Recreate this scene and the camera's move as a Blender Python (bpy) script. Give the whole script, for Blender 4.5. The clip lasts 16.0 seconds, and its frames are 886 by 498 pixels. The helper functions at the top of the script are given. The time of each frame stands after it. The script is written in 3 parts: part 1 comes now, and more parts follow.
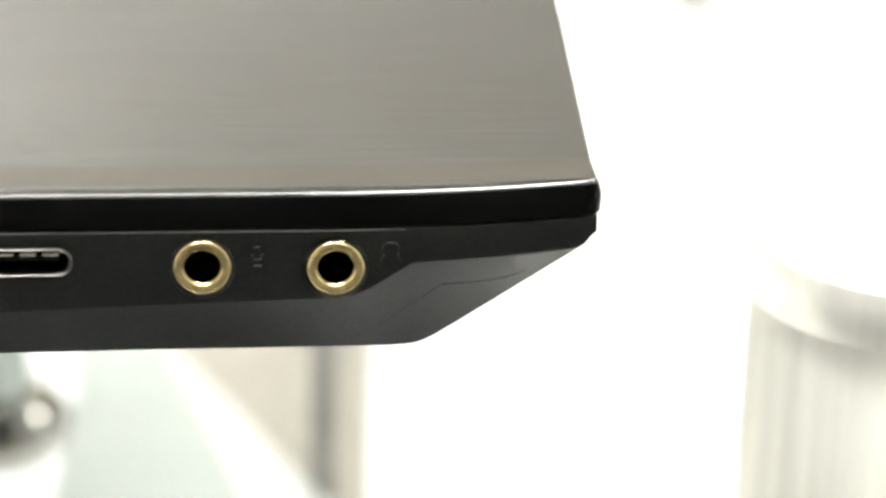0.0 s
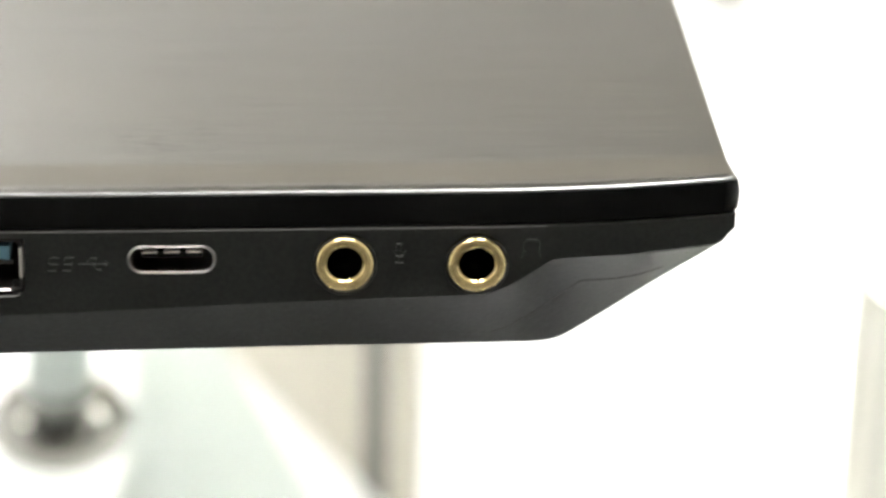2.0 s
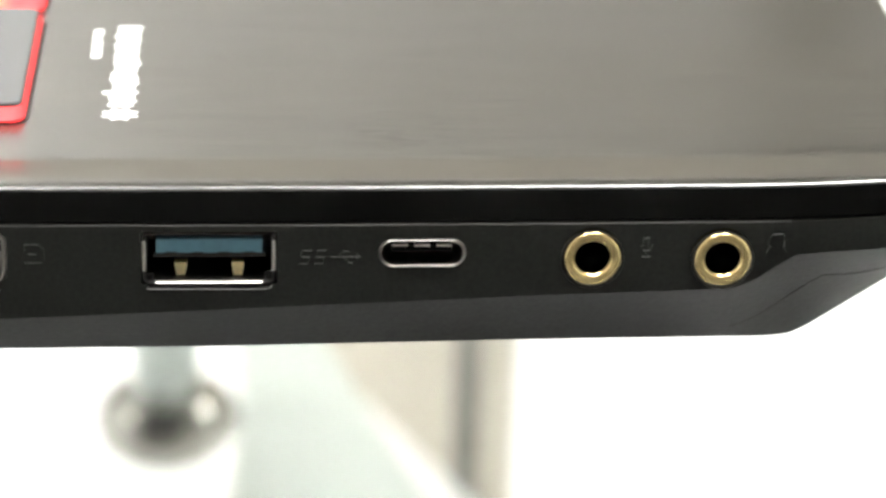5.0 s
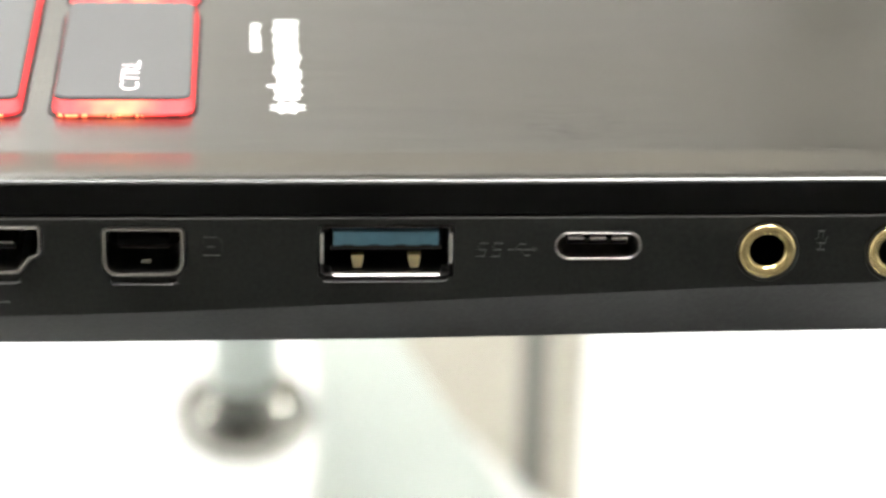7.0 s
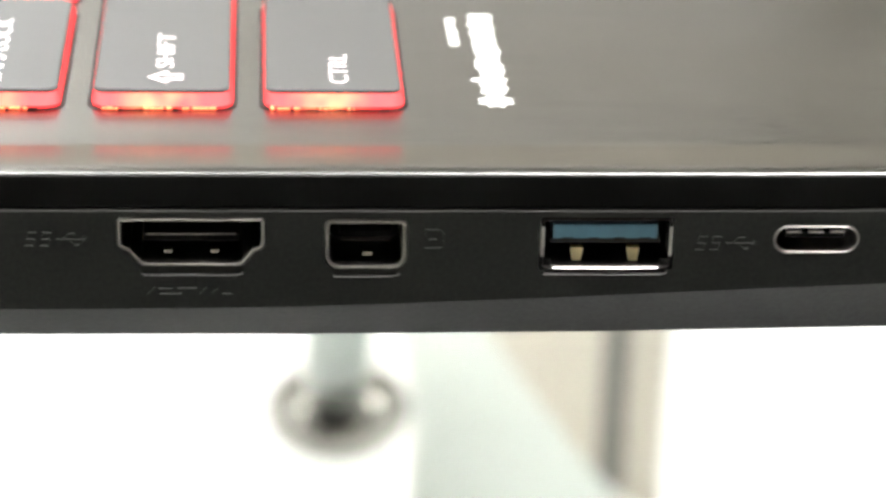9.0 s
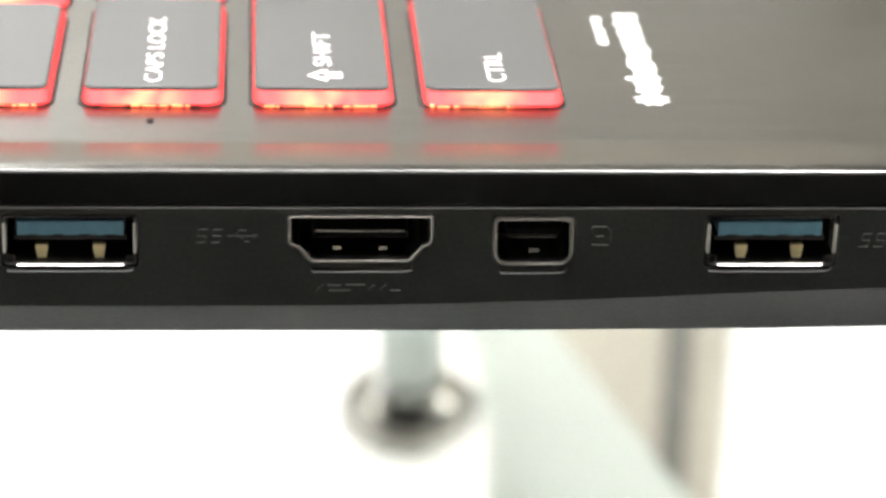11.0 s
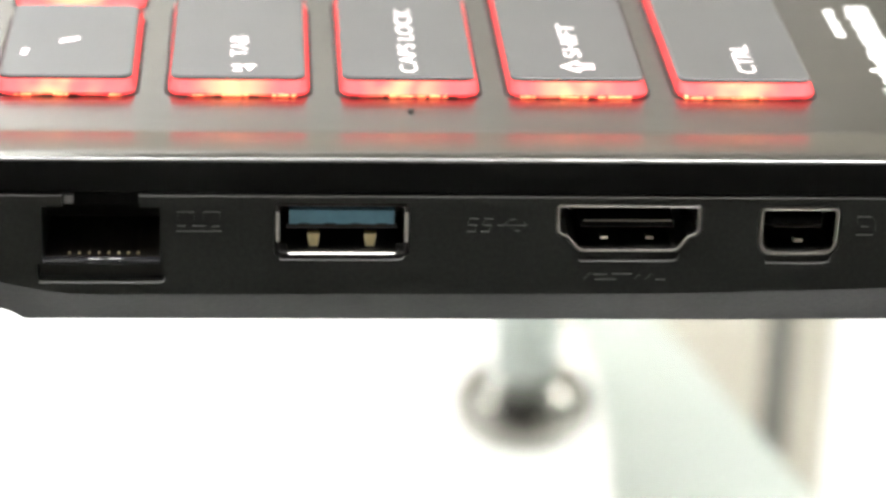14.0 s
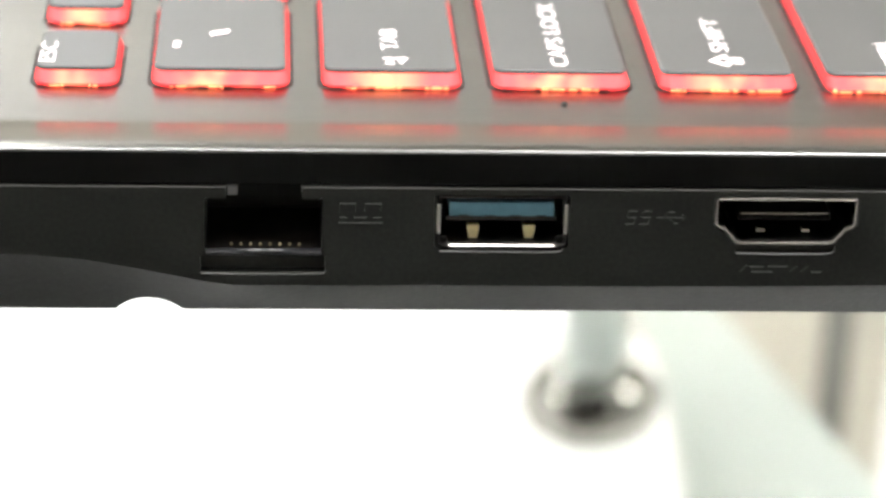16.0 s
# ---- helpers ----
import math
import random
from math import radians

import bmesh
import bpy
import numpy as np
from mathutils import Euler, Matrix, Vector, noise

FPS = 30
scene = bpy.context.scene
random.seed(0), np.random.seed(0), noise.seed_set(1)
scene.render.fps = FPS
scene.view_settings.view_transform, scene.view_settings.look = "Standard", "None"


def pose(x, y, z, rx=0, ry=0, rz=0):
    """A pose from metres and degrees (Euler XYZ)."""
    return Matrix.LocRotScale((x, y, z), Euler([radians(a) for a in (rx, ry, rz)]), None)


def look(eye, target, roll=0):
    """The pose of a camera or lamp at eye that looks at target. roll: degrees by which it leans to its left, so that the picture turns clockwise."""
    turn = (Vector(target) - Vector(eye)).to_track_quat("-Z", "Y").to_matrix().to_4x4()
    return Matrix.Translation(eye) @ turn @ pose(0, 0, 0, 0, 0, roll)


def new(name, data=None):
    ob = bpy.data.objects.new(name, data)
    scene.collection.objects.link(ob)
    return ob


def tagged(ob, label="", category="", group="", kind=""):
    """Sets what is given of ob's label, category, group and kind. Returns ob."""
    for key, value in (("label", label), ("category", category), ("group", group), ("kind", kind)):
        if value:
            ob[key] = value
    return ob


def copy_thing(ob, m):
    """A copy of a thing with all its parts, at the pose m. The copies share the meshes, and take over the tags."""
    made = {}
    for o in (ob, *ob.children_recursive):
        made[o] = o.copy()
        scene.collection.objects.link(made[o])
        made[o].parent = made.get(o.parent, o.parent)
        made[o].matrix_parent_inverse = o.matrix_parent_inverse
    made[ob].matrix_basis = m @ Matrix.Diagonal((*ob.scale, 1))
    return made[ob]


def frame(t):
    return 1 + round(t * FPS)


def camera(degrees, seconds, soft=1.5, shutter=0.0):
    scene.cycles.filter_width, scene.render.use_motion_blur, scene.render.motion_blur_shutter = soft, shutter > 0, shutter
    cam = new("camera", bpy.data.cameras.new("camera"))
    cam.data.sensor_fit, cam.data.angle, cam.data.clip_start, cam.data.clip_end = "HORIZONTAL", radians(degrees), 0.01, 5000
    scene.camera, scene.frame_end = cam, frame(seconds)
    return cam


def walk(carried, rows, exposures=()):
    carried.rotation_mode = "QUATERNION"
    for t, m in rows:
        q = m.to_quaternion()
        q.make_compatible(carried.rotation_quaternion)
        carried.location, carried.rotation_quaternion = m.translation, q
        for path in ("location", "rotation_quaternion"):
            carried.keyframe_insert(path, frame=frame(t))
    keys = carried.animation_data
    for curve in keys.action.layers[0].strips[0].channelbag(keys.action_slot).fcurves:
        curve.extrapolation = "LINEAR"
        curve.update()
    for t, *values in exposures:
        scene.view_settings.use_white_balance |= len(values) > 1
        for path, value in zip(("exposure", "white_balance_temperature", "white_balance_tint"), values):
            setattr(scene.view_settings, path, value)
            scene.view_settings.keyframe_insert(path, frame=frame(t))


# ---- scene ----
cam = camera(18.0, 16.0, soft=2.9)
cam.data.dof.use_dof = True
cam.data.dof.focus_distance = 0.300
cam.data.dof.aperture_fstop = 22.0
PATH = [
    (0, (-0.010242, -0.265960, 0.140100), (0.011727, 0.006393, 0.016240), 1.538),
    (0.5, (-0.013677, -0.266012, 0.140062), (0.008142, 0.006327, 0.016145), 1.517),
    (1, (-0.017352, -0.265816, 0.139899), (0.004305, 0.006537, 0.015985), 1.526),
    (1.5, (-0.020831, -0.266337, 0.140079), (0.000725, 0.006042, 0.016205), 1.580),
    (2, (-0.024821, -0.266473, 0.140025), (-0.003164, 0.005916, 0.016188), 1.482),
    (2.5, (-0.029384, -0.266308, 0.139912), (-0.007859, 0.006068, 0.016023), 1.557),
    (3, (-0.033546, -0.267034, 0.140138), (-0.011976, 0.005346, 0.016267), 1.622),
    (3.5, (-0.038005, -0.267274, 0.139997), (-0.016599, 0.005157, 0.016209), 1.659),
    (4, (-0.042927, -0.267608, 0.139972), (-0.021530, 0.004828, 0.016195), 1.683),
    (6.5, (-0.062675, -0.267665, 0.139388), (-0.041771, 0.004799, 0.015588), 1.574),
    (7, (-0.068695, -0.267416, 0.139109), (-0.048068, 0.005046, 0.015257), 1.615),
    (7.5, (-0.075412, -0.267626, 0.139084), (-0.054897, 0.004801, 0.015138), 1.643),
    (8, (-0.080462, -0.267411, 0.138743), (-0.060031, 0.005051, 0.014860), 1.682),
    (8.5, (-0.086471, -0.267448, 0.138582), (-0.066214, 0.005002, 0.014645), 1.696),
    (9, (-0.091594, -0.267588, 0.138501), (-0.071352, 0.004855, 0.014546), 1.740),
    (11.5, (-0.113331, -0.268687, 0.138097), (-0.093484, 0.003938, 0.014476), 1.765),
    (12, (-0.117897, -0.268786, 0.137973), (-0.098204, 0.003835, 0.014320), 1.802),
    (12.5, (-0.123441, -0.269175, 0.138002), (-0.103820, 0.003392, 0.014220), 1.802),
    (13, (-0.128281, -0.269308, 0.137811), (-0.108847, 0.003265, 0.014011), 1.841),
    (13.5, (-0.132255, -0.269688, 0.137776), (-0.112899, 0.002904, 0.014008), 1.849),
    (14, (-0.136825, -0.269823, 0.137718), (-0.117666, 0.002744, 0.013862), 1.810),
    (14.5, (-0.140614, -0.270005, 0.137444), (-0.121476, 0.002637, 0.013749), 1.841),
    (15, (-0.144329, -0.270326, 0.137564), (-0.125213, 0.002260, 0.013743), 1.887),
    (15.5, (-0.148860, -0.270525, 0.137420), (-0.129915, 0.002070, 0.013593), 1.869),
    (16, (-0.153622, -0.270982, 0.137266), (-0.134702, 0.001585, 0.013372), 1.950),
]
walk(cam, [(t, look(eye, target, roll)) for t, eye, target, roll in PATH])

# ---- light ----
PANEL = 34.0
scene.view_settings.exposure = 0.0
world = bpy.data.worlds.new("world")
scene.world = world
world.use_nodes = True
world.node_tree.nodes["Background"].inputs["Color"].default_value = (1.0, 1.0, 1.0, 1)
world.node_tree.nodes["Background"].inputs["Strength"].default_value = 0.2


# ---- materials ----
def material(name, color, rough=0.5, metal=0.0, grain=0.0, grain_scale=800.0, stain=0.0, stain_scale=40.0,
             stretch=(1, 1, 1), bump=0.0, emit=None, strength=0.0, spec=0.5, coat=0.0, rough_var=0.0, brushed=0.0):
    """A surface with two scales of variation: fine grain and broad stains."""
    m = bpy.data.materials.new(name)
    m.use_nodes = True
    nt = m.node_tree
    b = nt.nodes["Principled BSDF"]
    b.inputs["Base Color"].default_value = (*color, 1)
    b.inputs["Roughness"].default_value = rough
    b.inputs["Metallic"].default_value = metal
    b.inputs["Specular IOR Level"].default_value = spec
    b.inputs["Coat Weight"].default_value = coat
    if brushed > 0:
        across = nt.nodes.new("ShaderNodeCombineXYZ")
        across.inputs["Y"].default_value = 1.0
        b.inputs["Anisotropic"].default_value = brushed
        nt.links.new(across.outputs["Vector"], b.inputs["Tangent"])
    tc = nt.nodes.new("ShaderNodeTexCoord")
    mp = nt.nodes.new("ShaderNodeMapping")
    mp.inputs["Scale"].default_value = stretch
    nt.links.new(tc.outputs["Object"], mp.inputs["Vector"])

    def noise_node(scale, detail):
        n = nt.nodes.new("ShaderNodeTexNoise")
        n.inputs["Scale"].default_value = scale
        n.inputs["Detail"].default_value = detail
        nt.links.new(mp.outputs["Vector"], n.inputs["Vector"])
        return n
    fine = noise_node(grain_scale, 4)
    broad = noise_node(stain_scale, 5)
    last = None
    for n, amount in ((fine, grain), (broad, stain)):
        if amount <= 0:
            continue
        ramp = nt.nodes.new("ShaderNodeMapRange")
        ramp.inputs["From Min"].default_value, ramp.inputs["From Max"].default_value = 0.3, 0.7
        ramp.inputs["To Min"].default_value, ramp.inputs["To Max"].default_value = 1 - amount, 1 + amount
        nt.links.new(n.outputs["Fac"], ramp.inputs["Value"])
        if last is None:
            last = ramp.outputs["Result"]
        else:
            mul = nt.nodes.new("ShaderNodeMath")
            mul.operation = "MULTIPLY"
            nt.links.new(last, mul.inputs[0])
            nt.links.new(ramp.outputs["Result"], mul.inputs[1])
            last = mul.outputs["Value"]
    if last is not None:
        sc = nt.nodes.new("ShaderNodeVectorMath")
        sc.operation = "SCALE"
        sc.inputs[0].default_value = color
        nt.links.new(last, sc.inputs["Scale"])
        nt.links.new(sc.outputs["Vector"], b.inputs["Base Color"])
    if rough_var > 0:
        rr = nt.nodes.new("ShaderNodeMapRange")
        rr.inputs["From Min"].default_value, rr.inputs["From Max"].default_value = 0.3, 0.7
        rr.inputs["To Min"].default_value, rr.inputs["To Max"].default_value = max(rough - rough_var, 0.02), rough + rough_var
        nt.links.new(broad.outputs["Fac"], rr.inputs["Value"])
        nt.links.new(rr.outputs["Result"], b.inputs["Roughness"])
    if bump > 0:
        bp = nt.nodes.new("ShaderNodeBump")
        bp.inputs["Strength"].default_value = bump
        bp.inputs["Distance"].default_value = 0.0001
        nt.links.new(fine.outputs["Fac"], bp.inputs["Height"])
        nt.links.new(bp.outputs["Normal"], b.inputs["Normal"])
    if emit:
        b.inputs["Emission Color"].default_value = (*emit, 1)
        b.inputs["Emission Strength"].default_value = strength
    return m


DECK = material("dark_brushed_aluminium", (0.160, 0.155, 0.138), 0.22, 1.0, grain=0.08, grain_scale=900, stain=0.08,
                stain_scale=30, stretch=(0.08, 1.6, 1), bump=0.17, rough_var=0.05, brushed=0.45)


def scuffed(m, place, reach, amount):
    """Fine dark scratches in one rubbed spot."""
    nt = m.node_tree
    b = nt.nodes["Principled BSDF"]
    tc = nt.nodes.new("ShaderNodeTexCoord")
    off = nt.nodes.new("ShaderNodeVectorMath")
    off.operation = "DISTANCE"
    off.inputs[1].default_value = place
    nt.links.new(tc.outputs["Object"], off.inputs[0])
    near = nt.nodes.new("ShaderNodeMapRange")
    near.inputs["From Min"].default_value, near.inputs["From Max"].default_value = reach, reach * 0.2
    nt.links.new(off.outputs["Value"], near.inputs["Value"])
    mp = nt.nodes.new("ShaderNodeMapping")
    mp.inputs["Scale"].default_value = (0.35, 1.0, 1.0)
    mp.inputs["Rotation"].default_value = (0, 0, 0.5)
    nt.links.new(tc.outputs["Object"], mp.inputs["Vector"])
    n = nt.nodes.new("ShaderNodeTexNoise")
    n.inputs["Scale"].default_value, n.inputs["Detail"].default_value = 1100, 3
    nt.links.new(mp.outputs["Vector"], n.inputs["Vector"])
    cut = nt.nodes.new("ShaderNodeMapRange")
    cut.inputs["From Min"].default_value, cut.inputs["From Max"].default_value = 0.5, 0.66
    nt.links.new(n.outputs["Fac"], cut.inputs["Value"])
    mul = nt.nodes.new("ShaderNodeMath")
    mul.operation = "MULTIPLY"
    nt.links.new(near.outputs["Result"], mul.inputs[0])
    nt.links.new(cut.outputs["Result"], mul.inputs[1])
    mix = nt.nodes.new("ShaderNodeMix")
    mix.data_type = "RGBA"
    old = b.inputs["Base Color"].links[0].from_socket
    nt.links.new(old, mix.inputs["A"])
    mix.inputs["B"].default_value = (0.05, 0.045, 0.04, 1)
    mul2 = nt.nodes.new("ShaderNodeMath")
    mul2.operation = "MULTIPLY"
    mul2.inputs[1].default_value = amount
    nt.links.new(mul.outputs["Value"], mul2.inputs[0])
    nt.links.new(mul2.outputs["Value"], mix.inputs["Factor"])
    nt.links.new(mix.outputs["Result"], b.inputs["Base Color"])


scuffed(DECK, (-0.033, 0.0185, 0.0241), 0.0085, 0.4)
EDGE = material("polished_chamfer", (0.24, 0.24, 0.24), 0.28, 1.0, grain=0.12, grain_scale=500)
GLOSS = material("glossy_black_plastic", (0.0037, 0.0038, 0.0035), 0.24, 0.0, grain=0.0, spec=0.11)
INNER = material("black_socket_plastic", (0.006, 0.0058, 0.0055), 0.7, spec=0.06, grain=0.15)
LIP = material("shiny_black_lip", (0.016, 0.017, 0.020), 0.16, spec=0.7, grain=0.1)
CASE = material("matte_black_plastic", (0.0076, 0.0084, 0.0070), 0.35, 0.0, grain=0.55, grain_scale=2000, stain=0.15,
                stain_scale=120, bump=0.35, spec=0.44)
DARK = material("black_moulding", (0.030, 0.027, 0.024), 0.55, spec=0.25, grain=0.1)
MARK = material("embossed_mark", (0.018, 0.018, 0.0165), 0.36, spec=0.5, grain=0.1)
GOLD = material("gold_plated_brass", (0.86, 0.69, 0.35), 0.19, 1.0, grain=0.10, grain_scale=1500, stain=0.06, stain_scale=300)
NICKEL = material("nickel_shell", (0.72, 0.70, 0.66), 0.32, 1.0, grain=0.12, grain_scale=1500, stain=0.12, stain_scale=250)
SATIN = material("satin_nickel_rim", (0.42, 0.40, 0.37), 0.34, 1.0, grain=0.12, grain_scale=1500, stain=0.1, stain_scale=300)
DULL = material("dull_tinned_shell", (0.29, 0.28, 0.255), 0.30, 1.0, grain=0.15, grain_scale=1500, stain=0.15, stain_scale=300)
SHELL = material("blackened_shell", (0.05, 0.047, 0.045), 0.4, 1.0, grain=0.15, grain_scale=1500)
# paler than the case: the glint of thin edges is put into the colour
LEDGE = material("black_edge_glint", (0.085, 0.085, 0.082), 0.3, grain=0.2, grain_scale=900, spec=0.8)
BLUE = material("blue_plastic", (0.10, 0.24, 0.32), 0.4, grain=0.08, grain_scale=1200, stain=0.06, stain_scale=200)
SPRING = material("gold_spring", (0.86, 0.74, 0.44), 0.35, 1.0, grain=0.1)
CAP = material("grey_keycap_paint", (0.063, 0.063, 0.062), 0.36, grain=0.10, grain_scale=2500, stain=0.05, stain_scale=90, bump=0.12, spec=0.6)
SKIRT = material("red_emissive_key_skirt", (0.40, 0.045, 0.045), 0.5, emit=(1.0, 0.15, 0.12), strength=1.0, grain=0.1, spec=0.25)


def painted_backlight(m):
    """Emission imitates a lamp under the middle of each key: the skirt is hottest in front and cools to the corners,
    with dimmer flanks.
    """
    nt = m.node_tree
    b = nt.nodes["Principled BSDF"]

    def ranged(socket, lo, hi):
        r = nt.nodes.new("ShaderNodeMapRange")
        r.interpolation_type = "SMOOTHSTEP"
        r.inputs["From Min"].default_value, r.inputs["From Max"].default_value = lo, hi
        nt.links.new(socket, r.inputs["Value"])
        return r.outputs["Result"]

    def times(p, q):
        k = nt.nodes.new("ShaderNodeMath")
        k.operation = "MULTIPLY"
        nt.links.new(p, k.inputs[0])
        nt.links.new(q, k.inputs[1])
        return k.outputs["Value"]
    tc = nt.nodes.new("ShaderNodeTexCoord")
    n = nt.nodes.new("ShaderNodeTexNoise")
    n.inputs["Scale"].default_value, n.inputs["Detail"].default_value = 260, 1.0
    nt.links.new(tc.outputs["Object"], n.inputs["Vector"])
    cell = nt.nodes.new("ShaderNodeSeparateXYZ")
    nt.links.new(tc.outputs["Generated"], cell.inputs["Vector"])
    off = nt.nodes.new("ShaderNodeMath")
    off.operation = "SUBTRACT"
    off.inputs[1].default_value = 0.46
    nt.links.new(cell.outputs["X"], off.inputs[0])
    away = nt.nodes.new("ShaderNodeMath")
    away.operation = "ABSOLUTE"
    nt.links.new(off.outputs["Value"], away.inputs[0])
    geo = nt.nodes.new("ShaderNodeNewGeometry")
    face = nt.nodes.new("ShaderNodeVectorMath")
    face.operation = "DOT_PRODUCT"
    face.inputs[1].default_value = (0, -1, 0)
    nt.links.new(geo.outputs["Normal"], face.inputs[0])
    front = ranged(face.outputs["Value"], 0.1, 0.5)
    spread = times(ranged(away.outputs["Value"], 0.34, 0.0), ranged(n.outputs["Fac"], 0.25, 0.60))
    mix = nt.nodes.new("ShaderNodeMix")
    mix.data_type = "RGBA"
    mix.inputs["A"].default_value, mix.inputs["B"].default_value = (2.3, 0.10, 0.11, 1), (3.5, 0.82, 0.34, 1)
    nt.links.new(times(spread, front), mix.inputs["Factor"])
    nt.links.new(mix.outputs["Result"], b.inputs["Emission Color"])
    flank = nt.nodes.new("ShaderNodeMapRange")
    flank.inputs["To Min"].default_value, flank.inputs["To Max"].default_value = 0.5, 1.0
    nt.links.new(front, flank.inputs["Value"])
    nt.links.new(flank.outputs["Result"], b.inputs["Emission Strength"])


painted_backlight(SKIRT)
NOTCH = material("dark_red_foot_shade", (0.30, 0.022, 0.024), 0.45, grain=0.1)
LED = material("key_backlight", (0.9, 0.5, 0.2), 0.4, emit=(1.0, 0.12, 0.055), strength=4.5)
LEGEND = material("backlit_legend", (0.85, 0.8, 0.8), 0.4, emit=(1.0, 0.80, 0.80), strength=0.85)
PRINT = material("white_print", (0.85, 0.85, 0.83), 0.3, spec=0.6, grain=0.03, emit=None)
CHROME = material("dark_polished_metal", (0.40, 0.39, 0.36), 0.07, 1.0, grain=0.05, grain_scale=400, stain=0.06, stain_scale=60)
STEEL = material("brushed_steel_leg", (0.87, 0.85, 0.77), 0.46, 1.0, grain=0.10, grain_scale=300, stretch=(1, 1, 0.05), bump=0.1)
WHITE = material("white_laminate", (0.82, 0.82, 0.80), 0.35, grain=0.015, grain_scale=300, stain=0.02, stain_scale=6)
WALL = material("white_wall_paint", (0.78, 0.775, 0.755), 0.7, grain=0.02, grain_scale=200, stain=0.03, stain_scale=2, bump=0.1)
FLOOR = material("dark_floor_tile", (0.055, 0.052, 0.05), 0.4, grain=0.08, grain_scale=120, stain=0.15, stain_scale=3)
BEIGE = material("beige_panel", (0.47, 0.435, 0.365), 0.5, grain=0.04, grain_scale=200, stain=0.05, stain_scale=12)
GREY = material("grey_edge_strip", (0.230, 0.215, 0.189), 0.45, grain=0.06, grain_scale=200, stain=0.08, stain_scale=15)
PILLAR = material("pale_grey_pillar", (0.42, 0.40, 0.36), 0.5, grain=0.05, grain_scale=200, stain=0.06, stain_scale=10)
STRIP = material("dark_grey_strip", (0.115, 0.110, 0.095), 0.45, grain=0.06, grain_scale=200, stain=0.08, stain_scale=15)
MINT = material("pale_green_block", (0.53, 0.57, 0.527), 0.35, grain=0.02, stain=0.04, stain_scale=10)
ROD = material("pale_grey_rod", (0.74, 0.81, 0.78), 0.4, 0.0, grain=0.05, grain_scale=300, stain=0.05, stain_scale=30)
LAMP = material("light_diffuser", (0.9, 0.9, 0.9), 0.5, emit=(1.0, 0.985, 0.965), strength=PANEL)
COOL_LAMP = material("cool_light_diffuser", (0.9, 0.9, 0.9), 0.5, emit=(0.97, 0.98, 1.01), strength=PANEL)
RUBBER = material("rubber_foot", (0.01, 0.01, 0.01), 0.8, grain=0.2)

GLASS = bpy.data.materials.new("clear_glass")
GLASS.use_nodes = True
_b = GLASS.node_tree.nodes["Principled BSDF"]
_b.inputs["Base Color"].default_value = (0.985, 1.0, 0.99, 1)
_b.inputs["Roughness"].default_value = 0.0
_b.inputs["IOR"].default_value = 1.5
_b.inputs["Transmission Weight"].default_value = 1.0

MM = 0.001


# ---- shape helpers (all in millimetres) ----
def part(name, bm, mat, parent=None, label="", smooth=False):
    """Links a bmesh in millimetres as one mesh object under a thing or a part."""
    me = bpy.data.meshes.new(name)
    bmesh.ops.recalc_face_normals(bm, faces=bm.faces)
    bm.transform(Matrix.Scale(MM, 4))
    bm.to_mesh(me)
    bm.free()
    for m in (mat if isinstance(mat, (list, tuple)) else [mat]):
        me.materials.append(m)
    for p in me.polygons:
        p.use_smooth = smooth
    ob = new(name, me)
    if parent:
        ob.parent = parent
    if label:
        tagged(ob, label)
    return ob


def bevelled(bm, width, segments=2, angle=30):
    edges = [e for e in bm.edges if len(e.link_faces) == 2 and e.calc_face_angle(0) > radians(angle)]
    bmesh.ops.bevel(bm, geom=edges, offset=width, segments=segments, profile=0.5, affect="EDGES", clamp_overlap=True)
    return bm


def box(x0, x1, y0, y1, z0, z1, bevel=0.0, bm=None):
    b = bmesh.new()
    bmesh.ops.create_cube(b, size=1, matrix=Matrix.Translation(((x0 + x1) / 2, (y0 + y1) / 2, (z0 + z1) / 2)) @ Matrix.Diagonal((x1 - x0, y1 - y0, z1 - z0, 1)))
    if bevel:
        bevelled(b, bevel)
    return join(bm, b)


def join(bm, b):
    """Adds the bmesh b to bm."""
    if bm is None:
        return b
    me = bpy.data.meshes.new("joined")
    b.to_mesh(me)
    b.free()
    bm.from_mesh(me)
    bpy.data.meshes.remove(me)
    return bm


def prism(outline, y0, y1, bm=None):
    """A solid from an (x, z) outline, from y0 to y1."""
    b = bmesh.new()
    f = [b.verts.new((x, y0, z)) for x, z in outline]
    r = [b.verts.new((x, y1, z)) for x, z in outline]
    n = len(outline)
    b.faces.new(f)
    b.faces.new(r[::-1])
    for i in range(n):
        b.faces.new((f[i], r[i], r[(i + 1) % n], f[(i + 1) % n]))
    return join(bm, b)


def tube(outer, inner, y0, y1, lip=0.12):
    """A shell between two (x, z) outlines of equal count, with a rounded lip at y0."""
    b = bmesh.new()
    n = len(outer)
    mid = [((a[0] + c[0]) / 2, (a[1] + c[1]) / 2) for a, c in zip(outer, inner)]
    rings = [[b.verts.new((x, y, z)) for x, z in o] for o, y in
             ((outer, y1), (outer, y0 + lip), (mid, y0), (inner, y0 + lip), (inner, y1))]
    for k in range(4):
        for i in range(n):
            b.faces.new((rings[k][i], rings[k][(i + 1) % n], rings[k + 1][(i + 1) % n], rings[k + 1][i]))
    return b


